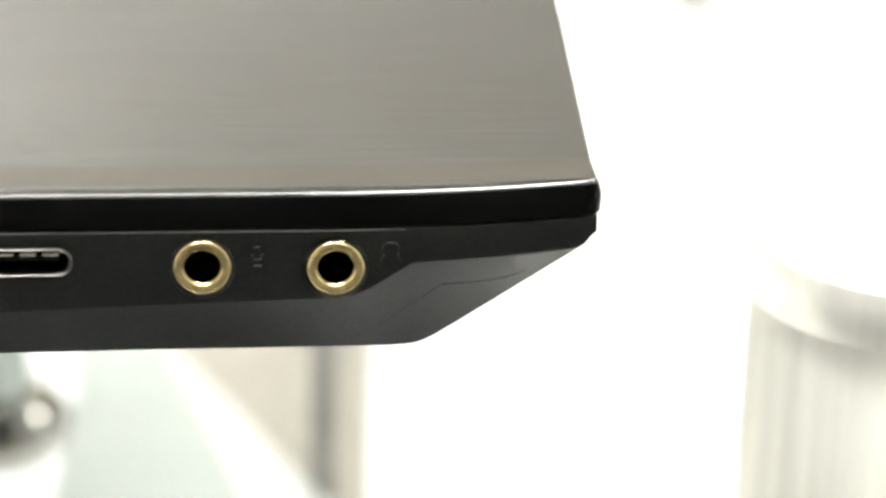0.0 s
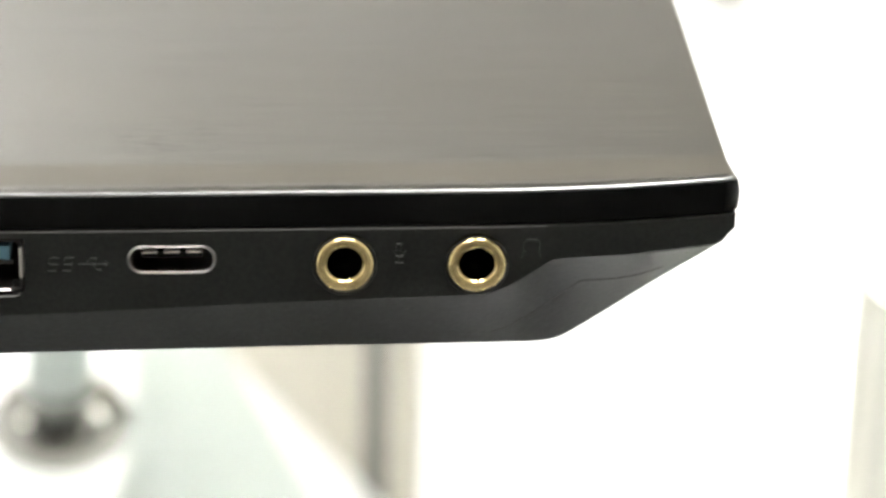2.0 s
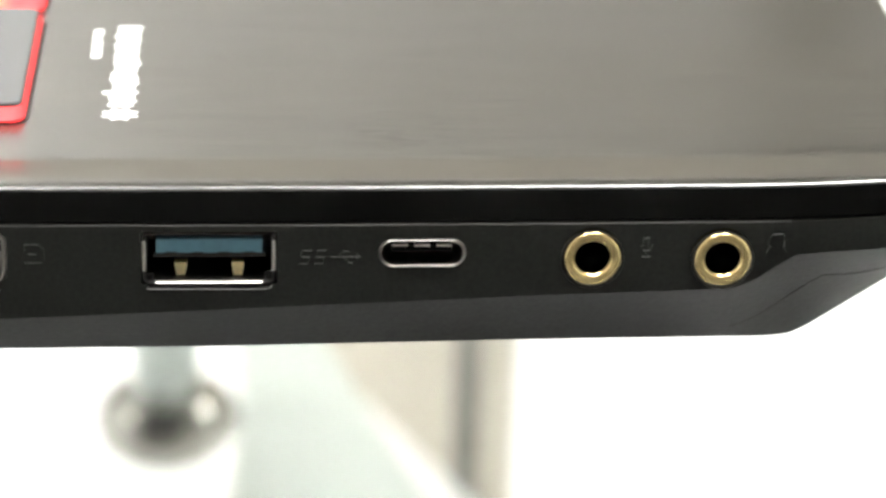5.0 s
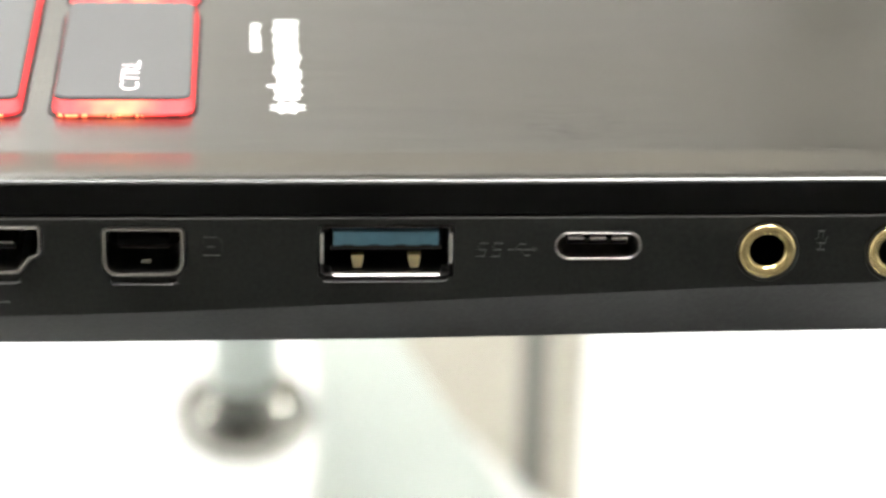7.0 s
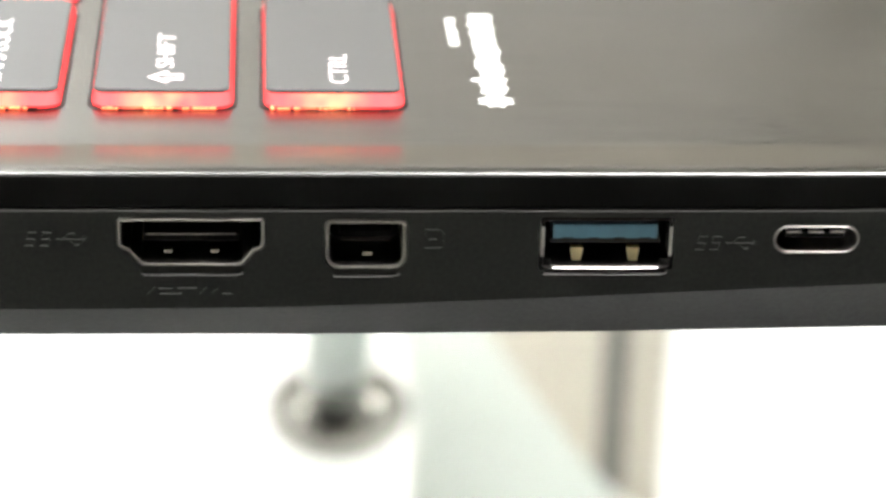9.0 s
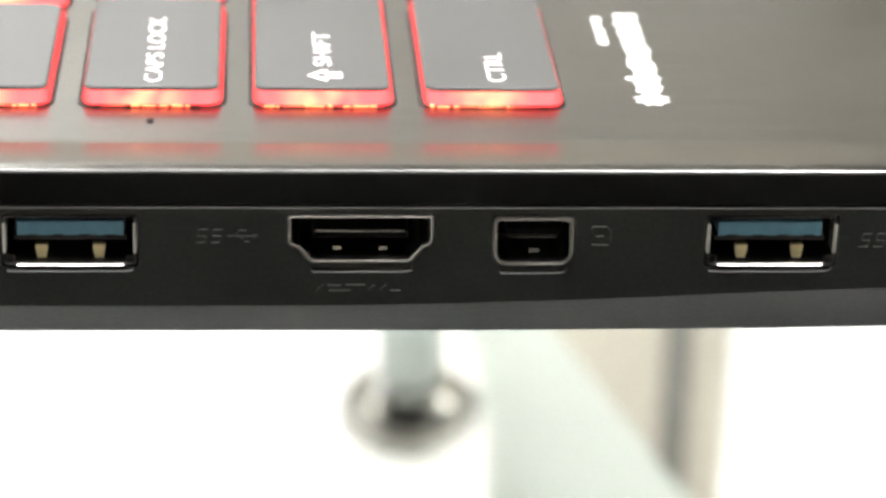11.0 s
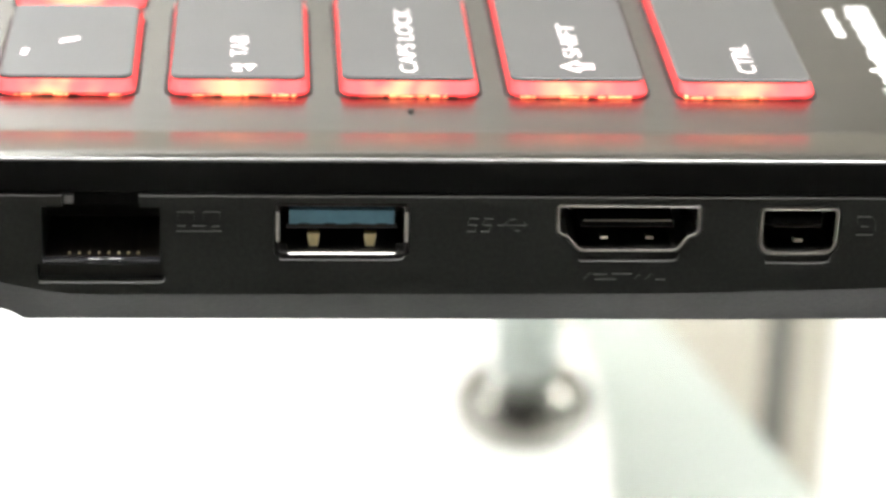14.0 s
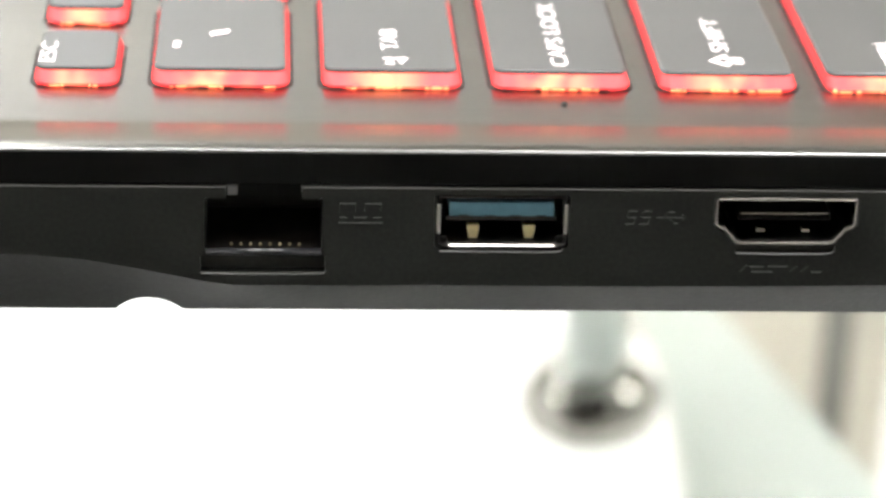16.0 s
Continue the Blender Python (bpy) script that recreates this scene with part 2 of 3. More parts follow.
def rounded(x0, x1, z0, z1, r, n=5):
    """A rounded rectangle outline in (x, z); r: one radius, or (bottom, top)."""
    rb, rt = r if isinstance(r, tuple) else (r, r)
    pts = []
    for cx, cz, a0, rr in ((x1 - rb, z0 + rb, -90, rb), (x1 - rt, z1 - rt, 0, rt), (x0 + rt, z1 - rt, 90, rt), (x0 + rb, z0 + rb, 180, rb)):
        for i in range(n + 1):
            a = radians(a0 + 90 * i / n)
            pts.append((cx + rr * math.cos(a), cz + rr * math.sin(a)))
    return pts


def lathe(profile, centre, axis="y", n=48, bm=None):
    """Turns (radius, along) points round an axis through centre."""
    b = bmesh.new()
    rings = []
    for r, h in profile:
        ring = []
        for i in range(n):
            a = 2 * math.pi * i / n
            u, v = r * math.cos(a), r * math.sin(a)
            p = (u, h, v) if axis == "y" else (u, v, h)
            ring.append(b.verts.new(Vector(p) + Vector(centre)))
        rings.append(ring)
    for k in range(len(rings) - 1):
        for i in range(n):
            b.faces.new((rings[k][i], rings[k][(i + 1) % n], rings[k + 1][(i + 1) % n], rings[k + 1][i]))
    for ring, (r, h) in ((rings[0], profile[0]), (rings[-1], profile[-1])):
        if r > 0.001:
            b.faces.new(ring)
    bmesh.ops.remove_doubles(b, verts=b.verts, dist=1e-4)
    return join(bm, b)


def words(text, height, length, centre, turn=90, depth=0.04, weight=0.0):
    """Letters as a flat solid, their line turned by degrees about z, scaled to a height and a length."""
    cu = bpy.data.curves.new("letters", "FONT")
    cu.body, cu.size, cu.extrude, cu.offset = text, 1.0, 0.0, weight
    cu.align_x, cu.align_y = "CENTER", "CENTER"
    ob = bpy.data.objects.new("letters", cu)
    scene.collection.objects.link(ob)
    me = bpy.data.meshes.new_from_object(ob.evaluated_get(bpy.context.evaluated_depsgraph_get()))
    b = bmesh.new()
    b.from_mesh(me)
    bpy.data.objects.remove(ob)
    bpy.data.meshes.remove(me)
    lo = [min(v.co[i] for v in b.verts) for i in (0, 1)]
    hi = [max(v.co[i] for v in b.verts) for i in (0, 1)]
    for v in b.verts:
        v.co.x = (v.co.x - (lo[0] + hi[0]) / 2) * length / (hi[0] - lo[0])
        v.co.y = (v.co.y - (lo[1] + hi[1]) / 2) * height / (hi[1] - lo[1])
        v.co.z = 0
    bmesh.ops.translate(b, verts=b.verts, vec=(0, 0, depth))
    bmesh.ops.rotate(b, verts=b.verts, cent=(0, 0, 0), matrix=Matrix.Rotation(radians(turn), 3, "Z"))
    bmesh.ops.translate(b, verts=b.verts, vec=centre)
    return b


def cut_out(ob, cutters):
    """Cuts solids out of a mesh object for good."""
    for bm in cutters:
        c = part("cutter", bm, DARK)
        mod = ob.modifiers.new("cut", "BOOLEAN")
        mod.operation, mod.solver, mod.object = "DIFFERENCE", "EXACT", c
        me = bpy.data.meshes.new_from_object(ob.evaluated_get(bpy.context.evaluated_depsgraph_get()))
        ob.modifiers.clear()
        ob.data = me
        cm = c.data
        bpy.data.objects.remove(c)
        bpy.data.meshes.remove(cm)


def lerp_table(x, table):
    for (x0, v0), (x1, v1) in zip(table, table[1:]):
        if x <= x1:
            f = min(max((x - x0) / (x1 - x0), 0), 1)
            return v0 + (v1 - v0) * f
    return table[-1][1]


# ---- the room ----
def slab(name, x0, x1, y0, y1, z0, z1, mat, label, category):
    ob = part(name, box(x0, x1, y0, y1, z0, z1), mat)
    return tagged(ob, label, category, kind="structure")


slab("floor", -2300, 2300, -2300, 2900, -1050, -1000, FLOOR, "dark tiled shop floor", "floor")
slab("ceiling", -2300, 2300, -2300, 2900, 1700, 1750, WALL, "plain white shop ceiling", "ceiling")
slab("wall_north", -2300, 2300, 2800, 2900, -1000, 1700, WALL, "plain white painted wall", "wall")
slab("wall_panel", -2200, 2200, 2780, 2800, -1000, 850, BEIGE, "beige lower wall panelling along the wall", "wall panel")
slab("wall_south", -2300, 2300, -2300, -2200, -1000, 1700, GREY, "plain dark grey wall", "wall")
slab("wall_east", 2200, 2300, -2200, 2800, -1000, 1700, WALL, "plain white painted wall", "wall")
slab("wall_west", -2300, -2200, -2200, 2800, -1000, 1700, WALL, "plain white painted wall", "wall")


def added_ceiling_light(x, y, glow, label):
    e = tagged(new("added_ceiling_light"), label, "ceiling light", group="ceiling lights")
    e.location = (x * MM, y * MM, 1.7)
    fr = box(-330, 330, -330, -300, -30, 0)
    for a in ((-330, 330, 300, 330), (-330, -300, -300, 300), (300, 330, -300, 300)):
        fr = box(*a, -30, 0, bm=fr)
    part("frame", fr, WHITE, e)
    part("diffuser", box(-300, 300, -300, 300, -22, -10), glow, e)
    return e


# unseen panels, added and placed for the glints on deck, rim and ball
added_ceiling_light(-730, 2200, COOL_LAMP, "added square cool white light panel on the ceiling, out of view")
first = added_ceiling_light(-1500, 500, LAMP, "added square white light panel on the ceiling, out of view")
for lx, ly in ((-610, -230), (420, -150), (1400, 1130)):
    copy_thing(first, pose(lx * MM, ly * MM, 1.7))

pillar = tagged(part("wall_pillar", box(570, 650, 2730, 2800, -1000, 1700, 3), PILLAR), "narrow pale grey pillar on the wall", "pillar", kind="structure")

# ---- the display table and the glass riser on it ----
TABLE_Z = -276.0
table = tagged(new("display_table"), "white laminate display table, brightly lit", "table")
table.location = (0, 0.7, -1.0)


def table_part(name, bm, mat):
    bmesh.ops.translate(bm, verts=bm.verts, vec=(0, -700, 1000))
    return part(name, bm, mat, table)


table_part("tabletop", box(-1300, 1300, -10, 1900, TABLE_Z - 40, TABLE_Z, 3), WHITE)
for lx in (-1200, 1200):
    for ly in (60, 1800):
        table_part("leg", box(lx - 35, lx + 35, ly - 35, ly + 35, -1000, TABLE_Z - 40, 4), WHITE)

RISER_T = -10.0
riser = tagged(part("glass_shelf", box(-520, 720, -70, 700, RISER_T, 0, 1.0), GLASS), "clear glass shelf plate under the laptop", "glass shelf")
riser.visible_shadow = False


def steel_leg(x, y):
    e = tagged(new("shelf_leg"), "thick brushed steel shelf leg with a collar", "shelf leg")
    e.location = (x * MM, y * MM, TABLE_Z * MM)
    h = RISER_T - TABLE_Z
    part("post", lathe([(20.5, 0), (20.5, h - 9), (19, h - 8.4)], (0, 0, 0), "z", 64), STEEL, e, smooth=True)
    part("collar", lathe([(19, h - 9), (22.2, h - 8.6), (22.6, h - 8), (22.6, h - 1), (22.2, h - 0.5), (20, h - 0.5)], (0, 0, 0), "z", 64), STEEL, e, smooth=True)
    part("pad", lathe([(0, h - 0.5), (20, h - 0.5), (20, h), (0, h)], (0, 0, 0), "z", 64), WHITE, e)
    return e


steel_leg(76.8, 58)


def ball_hanger(x, y, zc, r):
    e = tagged(new("ball_rod"), "chrome ball on a rod hanging under the glass", "ball rod")
    e.location = (x * MM, y * MM, RISER_T * MM)
    zc -= RISER_T
    part("rod", lathe([(0, zc + r * 0.45), (8.3, zc + r * 0.5), (8.1, -2), (10.5, -2), (10.5, 0), (0, 0)], (0, 0, 0), "z", 40), ROD, e, smooth=True)
    prof = [(r * math.sin(radians(a)), zc - 0.61 * r * math.cos(radians(a))) for a in range(0, 181, 6)]
    part("ball", lathe(prof, (0, 0, 0), "z", 48), CHROME, e, smooth=True)
    return e


ball_hanger(-70.4, 363, -199.6, 18.3)

# partition behind, standing on the table under the glass
partition = tagged(new("partition_panel"), "beige upright partition panel with a grey strip", "partition")
partition.matrix_basis = pose(0.0247, 0.437, TABLE_Z * MM, 0, 0, 114.8)
part("panel", box(3.5, 230, -4.5, 0, 0, RISER_T - TABLE_Z, 0.5), BEIGE, partition)
part("edge_strip", box(17.5, 31.5, 0, 0.6, 0, RISER_T - TABLE_Z, 0.2), STRIP, partition, "dark grey upright strip")

# pale plate on short legs between the ball and the partition
stand = tagged(new("display_stand"), "pale mint green plate on short legs on the table", "display stand")
stand.location = (-0.03, 0.36, TABLE_Z * MM)
PLATE_TOP = 83.0


def edge_of_plate(y):
    return -0.273 * y + 75.6


def stand_part(name, bm, mat):
    bmesh.ops.translate(bm, verts=bm.verts, vec=(30, -360, 0))
    return part(name, bm, mat, stand)


plate_bm = bmesh.new()
corners = ((-57, 270), (edge_of_plate(270), 270), (edge_of_plate(455) + 3, 455), (-57, 455), (-52, 372), (-52, 350))
low = [plate_bm.verts.new((x, y, PLATE_TOP - 2.5)) for x, y in corners]
up = [plate_bm.verts.new((x, y, PLATE_TOP)) for x, y in corners]
plate_bm.faces.new(low)
plate_bm.faces.new(up)
for i in range(6):
    plate_bm.faces.new((low[i], low[(i + 1) % 6], up[(i + 1) % 6], up[i]))
stand_part("plate", bevelled(plate_bm, 0.6), MINT)
for lx, ly in ((-38, 282), (-10, 282), (-35, 372)):
    stand_part("leg", lathe([(0, 0), (3.6, 0), (3.0, 2), (3.0, PLATE_TOP - 2.5), (0, PLATE_TOP - 2.5)], (lx, ly, 0), "z", 20), WHITE)

knob = tagged(part("dark_knob", lathe([(0, 0), (11, 0), (13, 3), (9, 9), (0, 11)], (190, 890, TABLE_Z), "z", 24), GREY, smooth=True), "small dark grey knob on the white table", "knob")

# ---- the laptop ----
laptop = tagged(new("laptop"), "black gaming laptop with red-lit keys, brushed metal deck", "laptop")
X_BACK, X_FRONT, Y_FAR = -236.0, 27.3, 383.0
Z_DECK, Z_RIM, Z_SEAM = 24.1, 25.4, 21.35


def edge_y(x):
    """How far the side of the body curves in towards the front corner."""
    return 0.3 + max(0.0, 0.012 * (x + 40)) + (0.0035 * x * x if x > 0 else 0.0)


def fall(z):
    return 0.454 - (z - 17.0) * 0.0035


stations = sorted(set([X_BACK + 6 * i for i in range(40)] + [-4, -2, -1] + list(range(27)) + [25.5, 26.5]))
stations = [s for s in stations if s <= 26.6]


def top_cover():
    bm = bmesh.new()
    rows_ = []

    def slant(u, y):
        w = min(max((u + 20) / 46.0, 0), 1)
        return u + w * 0.0335 * (y - 4.0)
    ends = {27.4: (0.2, 0.0), 27.8: (0.4, 0.1), 28.15: (0.8, 0.35), 28.32: (1.3, 0.9)}
    for u in stations + list(ends):
        e = edge_y(min(u, 27.4))
        drop = ends[u][1] if u in ends else 0.0
        pts = [(e - 0.1, Z_SEAM - 0.04), (e - 0.27, Z_SEAM + 0.14), (e - 0.30, Z_SEAM + 2.0), (e - 0.27, Z_RIM - 0.38), (e - 0.17, Z_RIM - 0.14),
               (e + 0.12, Z_RIM), (3.2 + (e - 0.3) * 0.7, Z_DECK + 1.06), (6.2 + (e - 0.3) * 0.6, Z_DECK + 0.72), (9.8 + (e - 0.3) * 0.6, Z_DECK + 0.12), (10.8 + (e - 0.3) * 0.6, Z_DECK + 0.02), (12.0 + (e - 0.3) * 0.6, Z_DECK), (Y_FAR, Z_DECK), (Y_FAR, Z_SEAM)]
        if u > 26.6:
            inset = ends[u][0]
            pts = [(y + (inset if i < 6 else 0), z - (drop if i > 2 else 0)) for i, (y, z) in enumerate(pts)]
        far = max(0.0, (u - 26.6) / 1.9)
        tuck = [-0.25, -0.1, 0.0, -0.2, -0.3, -0.4] + [-0.45] * 6 + [-0.25]
        rows_.append([bm.verts.new((slant(u, y) + tuck[min(i, 12)] * far, y, z)) for i, (y, z) in enumerate(pts)])
    n = len(rows_[0])
    for a, b in zip(rows_, rows_[1:]):
        for k in range(n):
            f = bm.faces.new((a[k], b[k], b[(k + 1) % n], a[(k + 1) % n]))
            f.material_index = 2 if (k in (3, 4) and a[0].co.x < 26.5) else 1 if (k < 3 or k >= 11) else 0
    for ring in (rows_[0], rows_[-1]):
        f = bm.faces.new(ring)
        f.material_index = 1
    ob = part("top_cover", bm, [DECK, GLOSS, EDGE], laptop, "dark brushed aluminium deck with glossy black rim")
    for p in ob.data.polygons:
        p.use_smooth = p.material_index == 2 or (p.material_index == 0 and p.area < 6e-5)
    return ob


top_cover()

FACET = [(-236, 13.1), (-181.7, 13.1), (-178.7, 13.05), (-172.8, 12.5), (-166.9, 11.45), (-160.9, 10.2), (-157.3, 9.68), (-128, 9.68), (-106, 9.72), (-95, 9.82), (-86.6, 9.98),
         (-76, 10.32), (-63.5, 10.83), (-19.5, 12.75), (-1.0, 13.4), (1.6, 13.6), (3.95, 14.7), (8.0, 17.5), (17, 18.1), (25.5, 19.2), (26.3, 19.7), (26.8, 20.4), (27.55, 21.15)]
BOTTOM = [(-236, 6.92), (-162, 6.85), (-86, 6.78), (-55, 6.98), (-19.4, 7.6), (5.5, 7.86), (7.2, 7.98), (8.3, 8.16), (9.3, 8.58), (10.3, 9.14), (11.5, 9.9), (25.5, 19.05), (26.3, 19.55), (26.8, 20.3), (27.55, 21.0)]
CREASE = [(-236, 0.5), (0, 0.6), (2.1, 0.79), (11.2, 0.32), (19.6, 0.62), (27.3, 0.5)]


def bottom_case():
    bm = bmesh.new()
    rows_ = []
    xs = sorted(set([s for s in stations if s < 26] + [x for x, _ in FACET if -230 < x < 27.6] + [x for x, _ in BOTTOM if -230 < x < 27.6]
                    + [-163 + 1.5 * i - 20 for i in range(18)]))
    for x in xs:
        o = edge_y(x) - 0.3
        zf, zb = lerp_table(x, FACET), lerp_table(x, BOTTOM)
        zf = min(zf, Z_SEAM - 0.3 + o * 0.4)
        grow = min(max((x + 9) / 22.0, 0), 1)
        deep = 3.0 + 3.0 * grow * grow * (3 - 2 * grow)
        deep *= min(max((zf - zb) / 3.0, 0.15), 1.0)
        cr = lerp_table(x, CREASE)
        yb, ym = o + deep, o + deep * cr
        za = zf - (zf - zb) * cr
        if 2.0 <= x <= 20.0:
            parting.append((x + 0.13 * ym * min(x / 8.0, 1), ym - 0.02, za - fall(za) * ym))
        pts = [(120, Z_SEAM - 0.1), (o + 0.35, Z_SEAM - 0.1), (o + 0.07, Z_SEAM - 0.17), (o, Z_SEAM - 0.32), (o, zf - fall(zf) * o + 0.12), (o + 0.1, zf - fall(zf) * o - 0.1),
               (ym, za - fall(za) * ym), (yb - 0.3, zb + 0.22 - fall(zb) * yb), (yb + 0.4, zb - fall(zb) * yb), (120, zb - fall(zb) * yb)]
        skew = 0.13 * min(max(x / 8.0, 0), 1) * (1 - 0.4 * min(max((x - 24.5) / 3.0, 0), 1))
        rows_.append([bm.verts.new((x + skew * min(y, 10), y, z)) for y, z in pts])
    n = len(rows_[0])
    for a, b in zip(rows_, rows_[1:]):
        for k in range(n):
            f = bm.faces.new((a[k], b[k], b[(k + 1) % n], a[(k + 1) % n]))
            # pale strip paints the glint along the seam, up to the front corner
            f.material_index = 1 if k == 2 and b[0].co.x < 9 else 0
    bm.faces.new(rows_[0])
    bm.faces.new(rows_[-1])
    return part("bottom_case", bm, [CASE, LEDGE], laptop, "matte black plastic bottom case")


parting = []
case = bottom_case()


def fine_line(points, radius):
    """A thin square line through points."""
    b = bmesh.new()
    rings = [[b.verts.new((x, y + dy, z + dz)) for dy, dz in ((-radius, 0), (0, radius), (radius, 0), (0, -radius))] for x, y, z in points]
    for p, q in zip(rings, rings[1:]):
        for i in range(4):
            b.faces.new((p[i], p[(i + 1) % 4], q[(i + 1) % 4], q[i]))
    b.faces.new(rings[0])
    b.faces.new(rings[-1])
    return b


part("parting_line", fine_line(parting, 0.05), DARK, laptop, "thin dark parting line in the plastic")
JACKS = [(0.0, 17.1), (-13.93, 17.25)]
USB_A = [(-54.4, 17.35), (-128.6, 17.4)]
hdmi_out = [(-90.5, 19.9), (-90.8, 20.2), (-105.5, 20.2), (-105.8, 19.9), (-105.8, 17.2), (-105.4, 16.75), (-104.7, 16.5), (-103.6, 15.1), (-103.0, 14.85),
            (-93.3, 14.85), (-92.7, 15.1), (-91.6, 16.5), (-90.9, 16.75), (-90.5, 17.2)]


def shrunk(outline, d):
    """The outline moved inwards by d, corner by corner."""
    out, n = [], len(outline)
    area = sum(outline[i][0] * outline[(i + 1) % n][1] - outline[(i + 1) % n][0] * outline[i][1] for i in range(n))
    s = 1 if area > 0 else -1
    for i in range(n):
        p, q, r = Vector(outline[i - 1]), Vector(outline[i]), Vector(outline[(i + 1) % n])
        a, b = (q - p).normalized(), (r - q).normalized()
        na, nb = Vector((-a.y, a.x)) * s, Vector((-b.y, b.x)) * s
        m = (na + nb).normalized()
        k = d / max(m.dot(na), 0.5)
        out.append((q.x + m.x * k, q.y + m.y * k))
    return out


mdp_out = rounded(-84.1, -75.6, 14.5, 20.05, (1.5, 0.7))
usbc_out = rounded(-36.52, -27.48, 16.32, 19.38, 1.5, 7)
cuts = [prism([(x + 3.35 * math.cos(2 * math.pi * i / 40), z - 0.1 + 3.4 * math.sin(2 * math.pi * i / 40)) for i in range(40)], -3, 9) for x, z in JACKS]
cuts += [prism(rounded(x - 7.15, x + 7.15, 14.3, 20.35, 0.35), -3, 12) for x, z in USB_A]
cuts += [prism(shrunk(usbc_out, -0.12), -3, 9), prism(shrunk(hdmi_out, -0.15), -3, 12), prism(shrunk(mdp_out, -0.15), -3, 9)]
cuts += [prism([(-160.1, 13.2), (-147.75, 13.2), (-147.75, 19.8), (-149.9, 19.8), (-149.9, 22.5), (-157.9, 22.5), (-157.9, 19.8), (-160.1, 19.8)], -3, 14),
         prism(rounded(-160.6, -147.4, 11.3, 13.3, 0.2), -3, 1.3)]
cuts += [prism([(-166.2 + 4.7 * math.cos(2 * math.pi * i / 40), 2.6 + 4.7 * math.sin(2 * math.pi * i / 40)) for i in range(40)], -3, 12)]
# shallow shelves moulded below the sockets
for x0, x1, z0, z1 in ((-61.0, -47.8, 13.85, 14.4), (-135.2, -122.0, 13.85, 14.4), (-103.4, -92.6, 13.8, 14.8), (-83.3, -76.2, 13.6, 14.5)):
    cuts.append(prism(rounded(x0, x1, z0, z1, 0.25), -3, 0.35))
cut_out(case, cuts)
soft = bmesh.new()
soft.from_mesh(case.data)
for f in soft.faces:
    f.smooth = True
for e in soft.edges:
    e.smooth = len(e.link_faces) == 2 and e.calc_face_angle(0) < radians(16)
soft.to_mesh(case.data)
soft.free()

for fx, fy in ((-215, 140), (-14, 140), (-215, 320), (-14, 320)):
    part("foot", box(fx - 9, fx + 9, fy - 14, fy + 14, 0, 5.9, 0.8), RUBBER, laptop, "black rubber foot")
part("underside", box(-232, 6, 115, 380, 5.8, 21.2, 0.6), CASE, laptop, "matte black plastic underside")


def audio_jack(x, z):
    prof = [(3.05, 6), (3.05, -0.08), (2.97, -0.26), (2.80, -0.36), (2.5, -0.38), (2.15, -0.34), (2.02, -0.26), (1.82, 0.06), (1.72, 0.35), (1.72, 1.6), (2.0, 1.6)]
    j = part("audio_jack", lathe(prof[:-1], (x, 0, z), "y", 56), GOLD, laptop, "gold-plated round audio socket")
    j.data.polygons.foreach_set("use_smooth", [len(p.vertices) == 4 for p in j.data.polygons])
    part("socket", lathe([(1.70, 0.9), (1.70, 5.8), (0, 5.8)], (x, 0, z), "y", 40), DARK, j, "black socket bore")
    return j


for jx, jz in JACKS:
    audio_jack(jx, jz)


def usb_a(x, z):
    o = rounded(x - 6.95, x + 6.95, 14.5, 20.2, 0.5, 4)
    i = shrunk(o, 0.32)
    s = part("usb_port", tube(o, i, 0.05, 11), SHELL, laptop, "metal socket with a blue tongue")
    part("back", box(x - 6.9, x + 6.9, 10.5, 11.2, 14.4, 20.2), DARK, s)
    part("tongue", box(x - 5.6, x + 5.6, 1.3, 10.5, 17.35, 19.0, 0.12), BLUE, s, "blue plastic tongue")
    part("tongue_tip", box(x - 5.9, x + 5.9, 1.5, 10.5, 16.8, 17.35, 0.1), DARK, s)
    for k in range(4):
        part("contact", box(x - 4.6 + 2.75 * k, x - 3.4 + 2.75 * k, 1.2, 9, 17.1, 17.5, 0.08), DARK, s)
    for k in (-1, 1):
        cx = x + 3.0 * k
        c = bevelled(prism([(cx - 0.45, 14.9), (cx + 0.45, 14.9), (cx + 0.62, 15.8), (cx + 0.66, 16.4), (cx - 0.66, 16.4), (cx - 0.62, 15.8)], 1.1, 1.9), 0.16)
        part("spring", c, SPRING, s, "pale gold retaining spring")
        part("side_spring", box(x + k * 6.80 - 0.2, x + k * 6.80 + 0.2, -0.08, 2.5, 15.9, 19.3, 0.1), NICKEL, s, "bright side spring")
        part("corner_block", box(x + k * 6.3 - 0.5, x + k * 6.3 + 0.5, 0.12, 1.0, 14.55, 15.5, 0.3), INNER, s)
    lip = bmesh.new()
    a = [lip.verts.new((x - 5.6, y, z)) for y, z in ((-0.1, 14.52), (0.15, 14.71), (2.2, 14.69), (2.2, 14.52))]
    c = [lip.verts.new((x + 5.6, v.co.y, v.co.z)) for v in a]
    lip.faces.new(a)
    lip.faces.new(c)
    for i in range(4):
        lip.faces.new((a[i], a[(i + 1) % 4], c[(i + 1) % 4], c[i]))
    part("lip", lip, NICKEL, s, "bright folded metal lip")
    return s


for ux, uz in USB_A:
    usb_a(ux, uz)

usbc = part("usb_c_port", tube(usbc_out, shrunk(usbc_out, 0.15), -0.08, 8, 0.08), SATIN, laptop, "small oval metal socket")
part("back", prism(shrunk(usbc_out, 0.2), 7.2, 8.2), INNER, usbc)
part("tongue", box(-35.2, -28.8, 1.0, 7.5, 17.55, 18.2, 0.15), INNER, usbc)
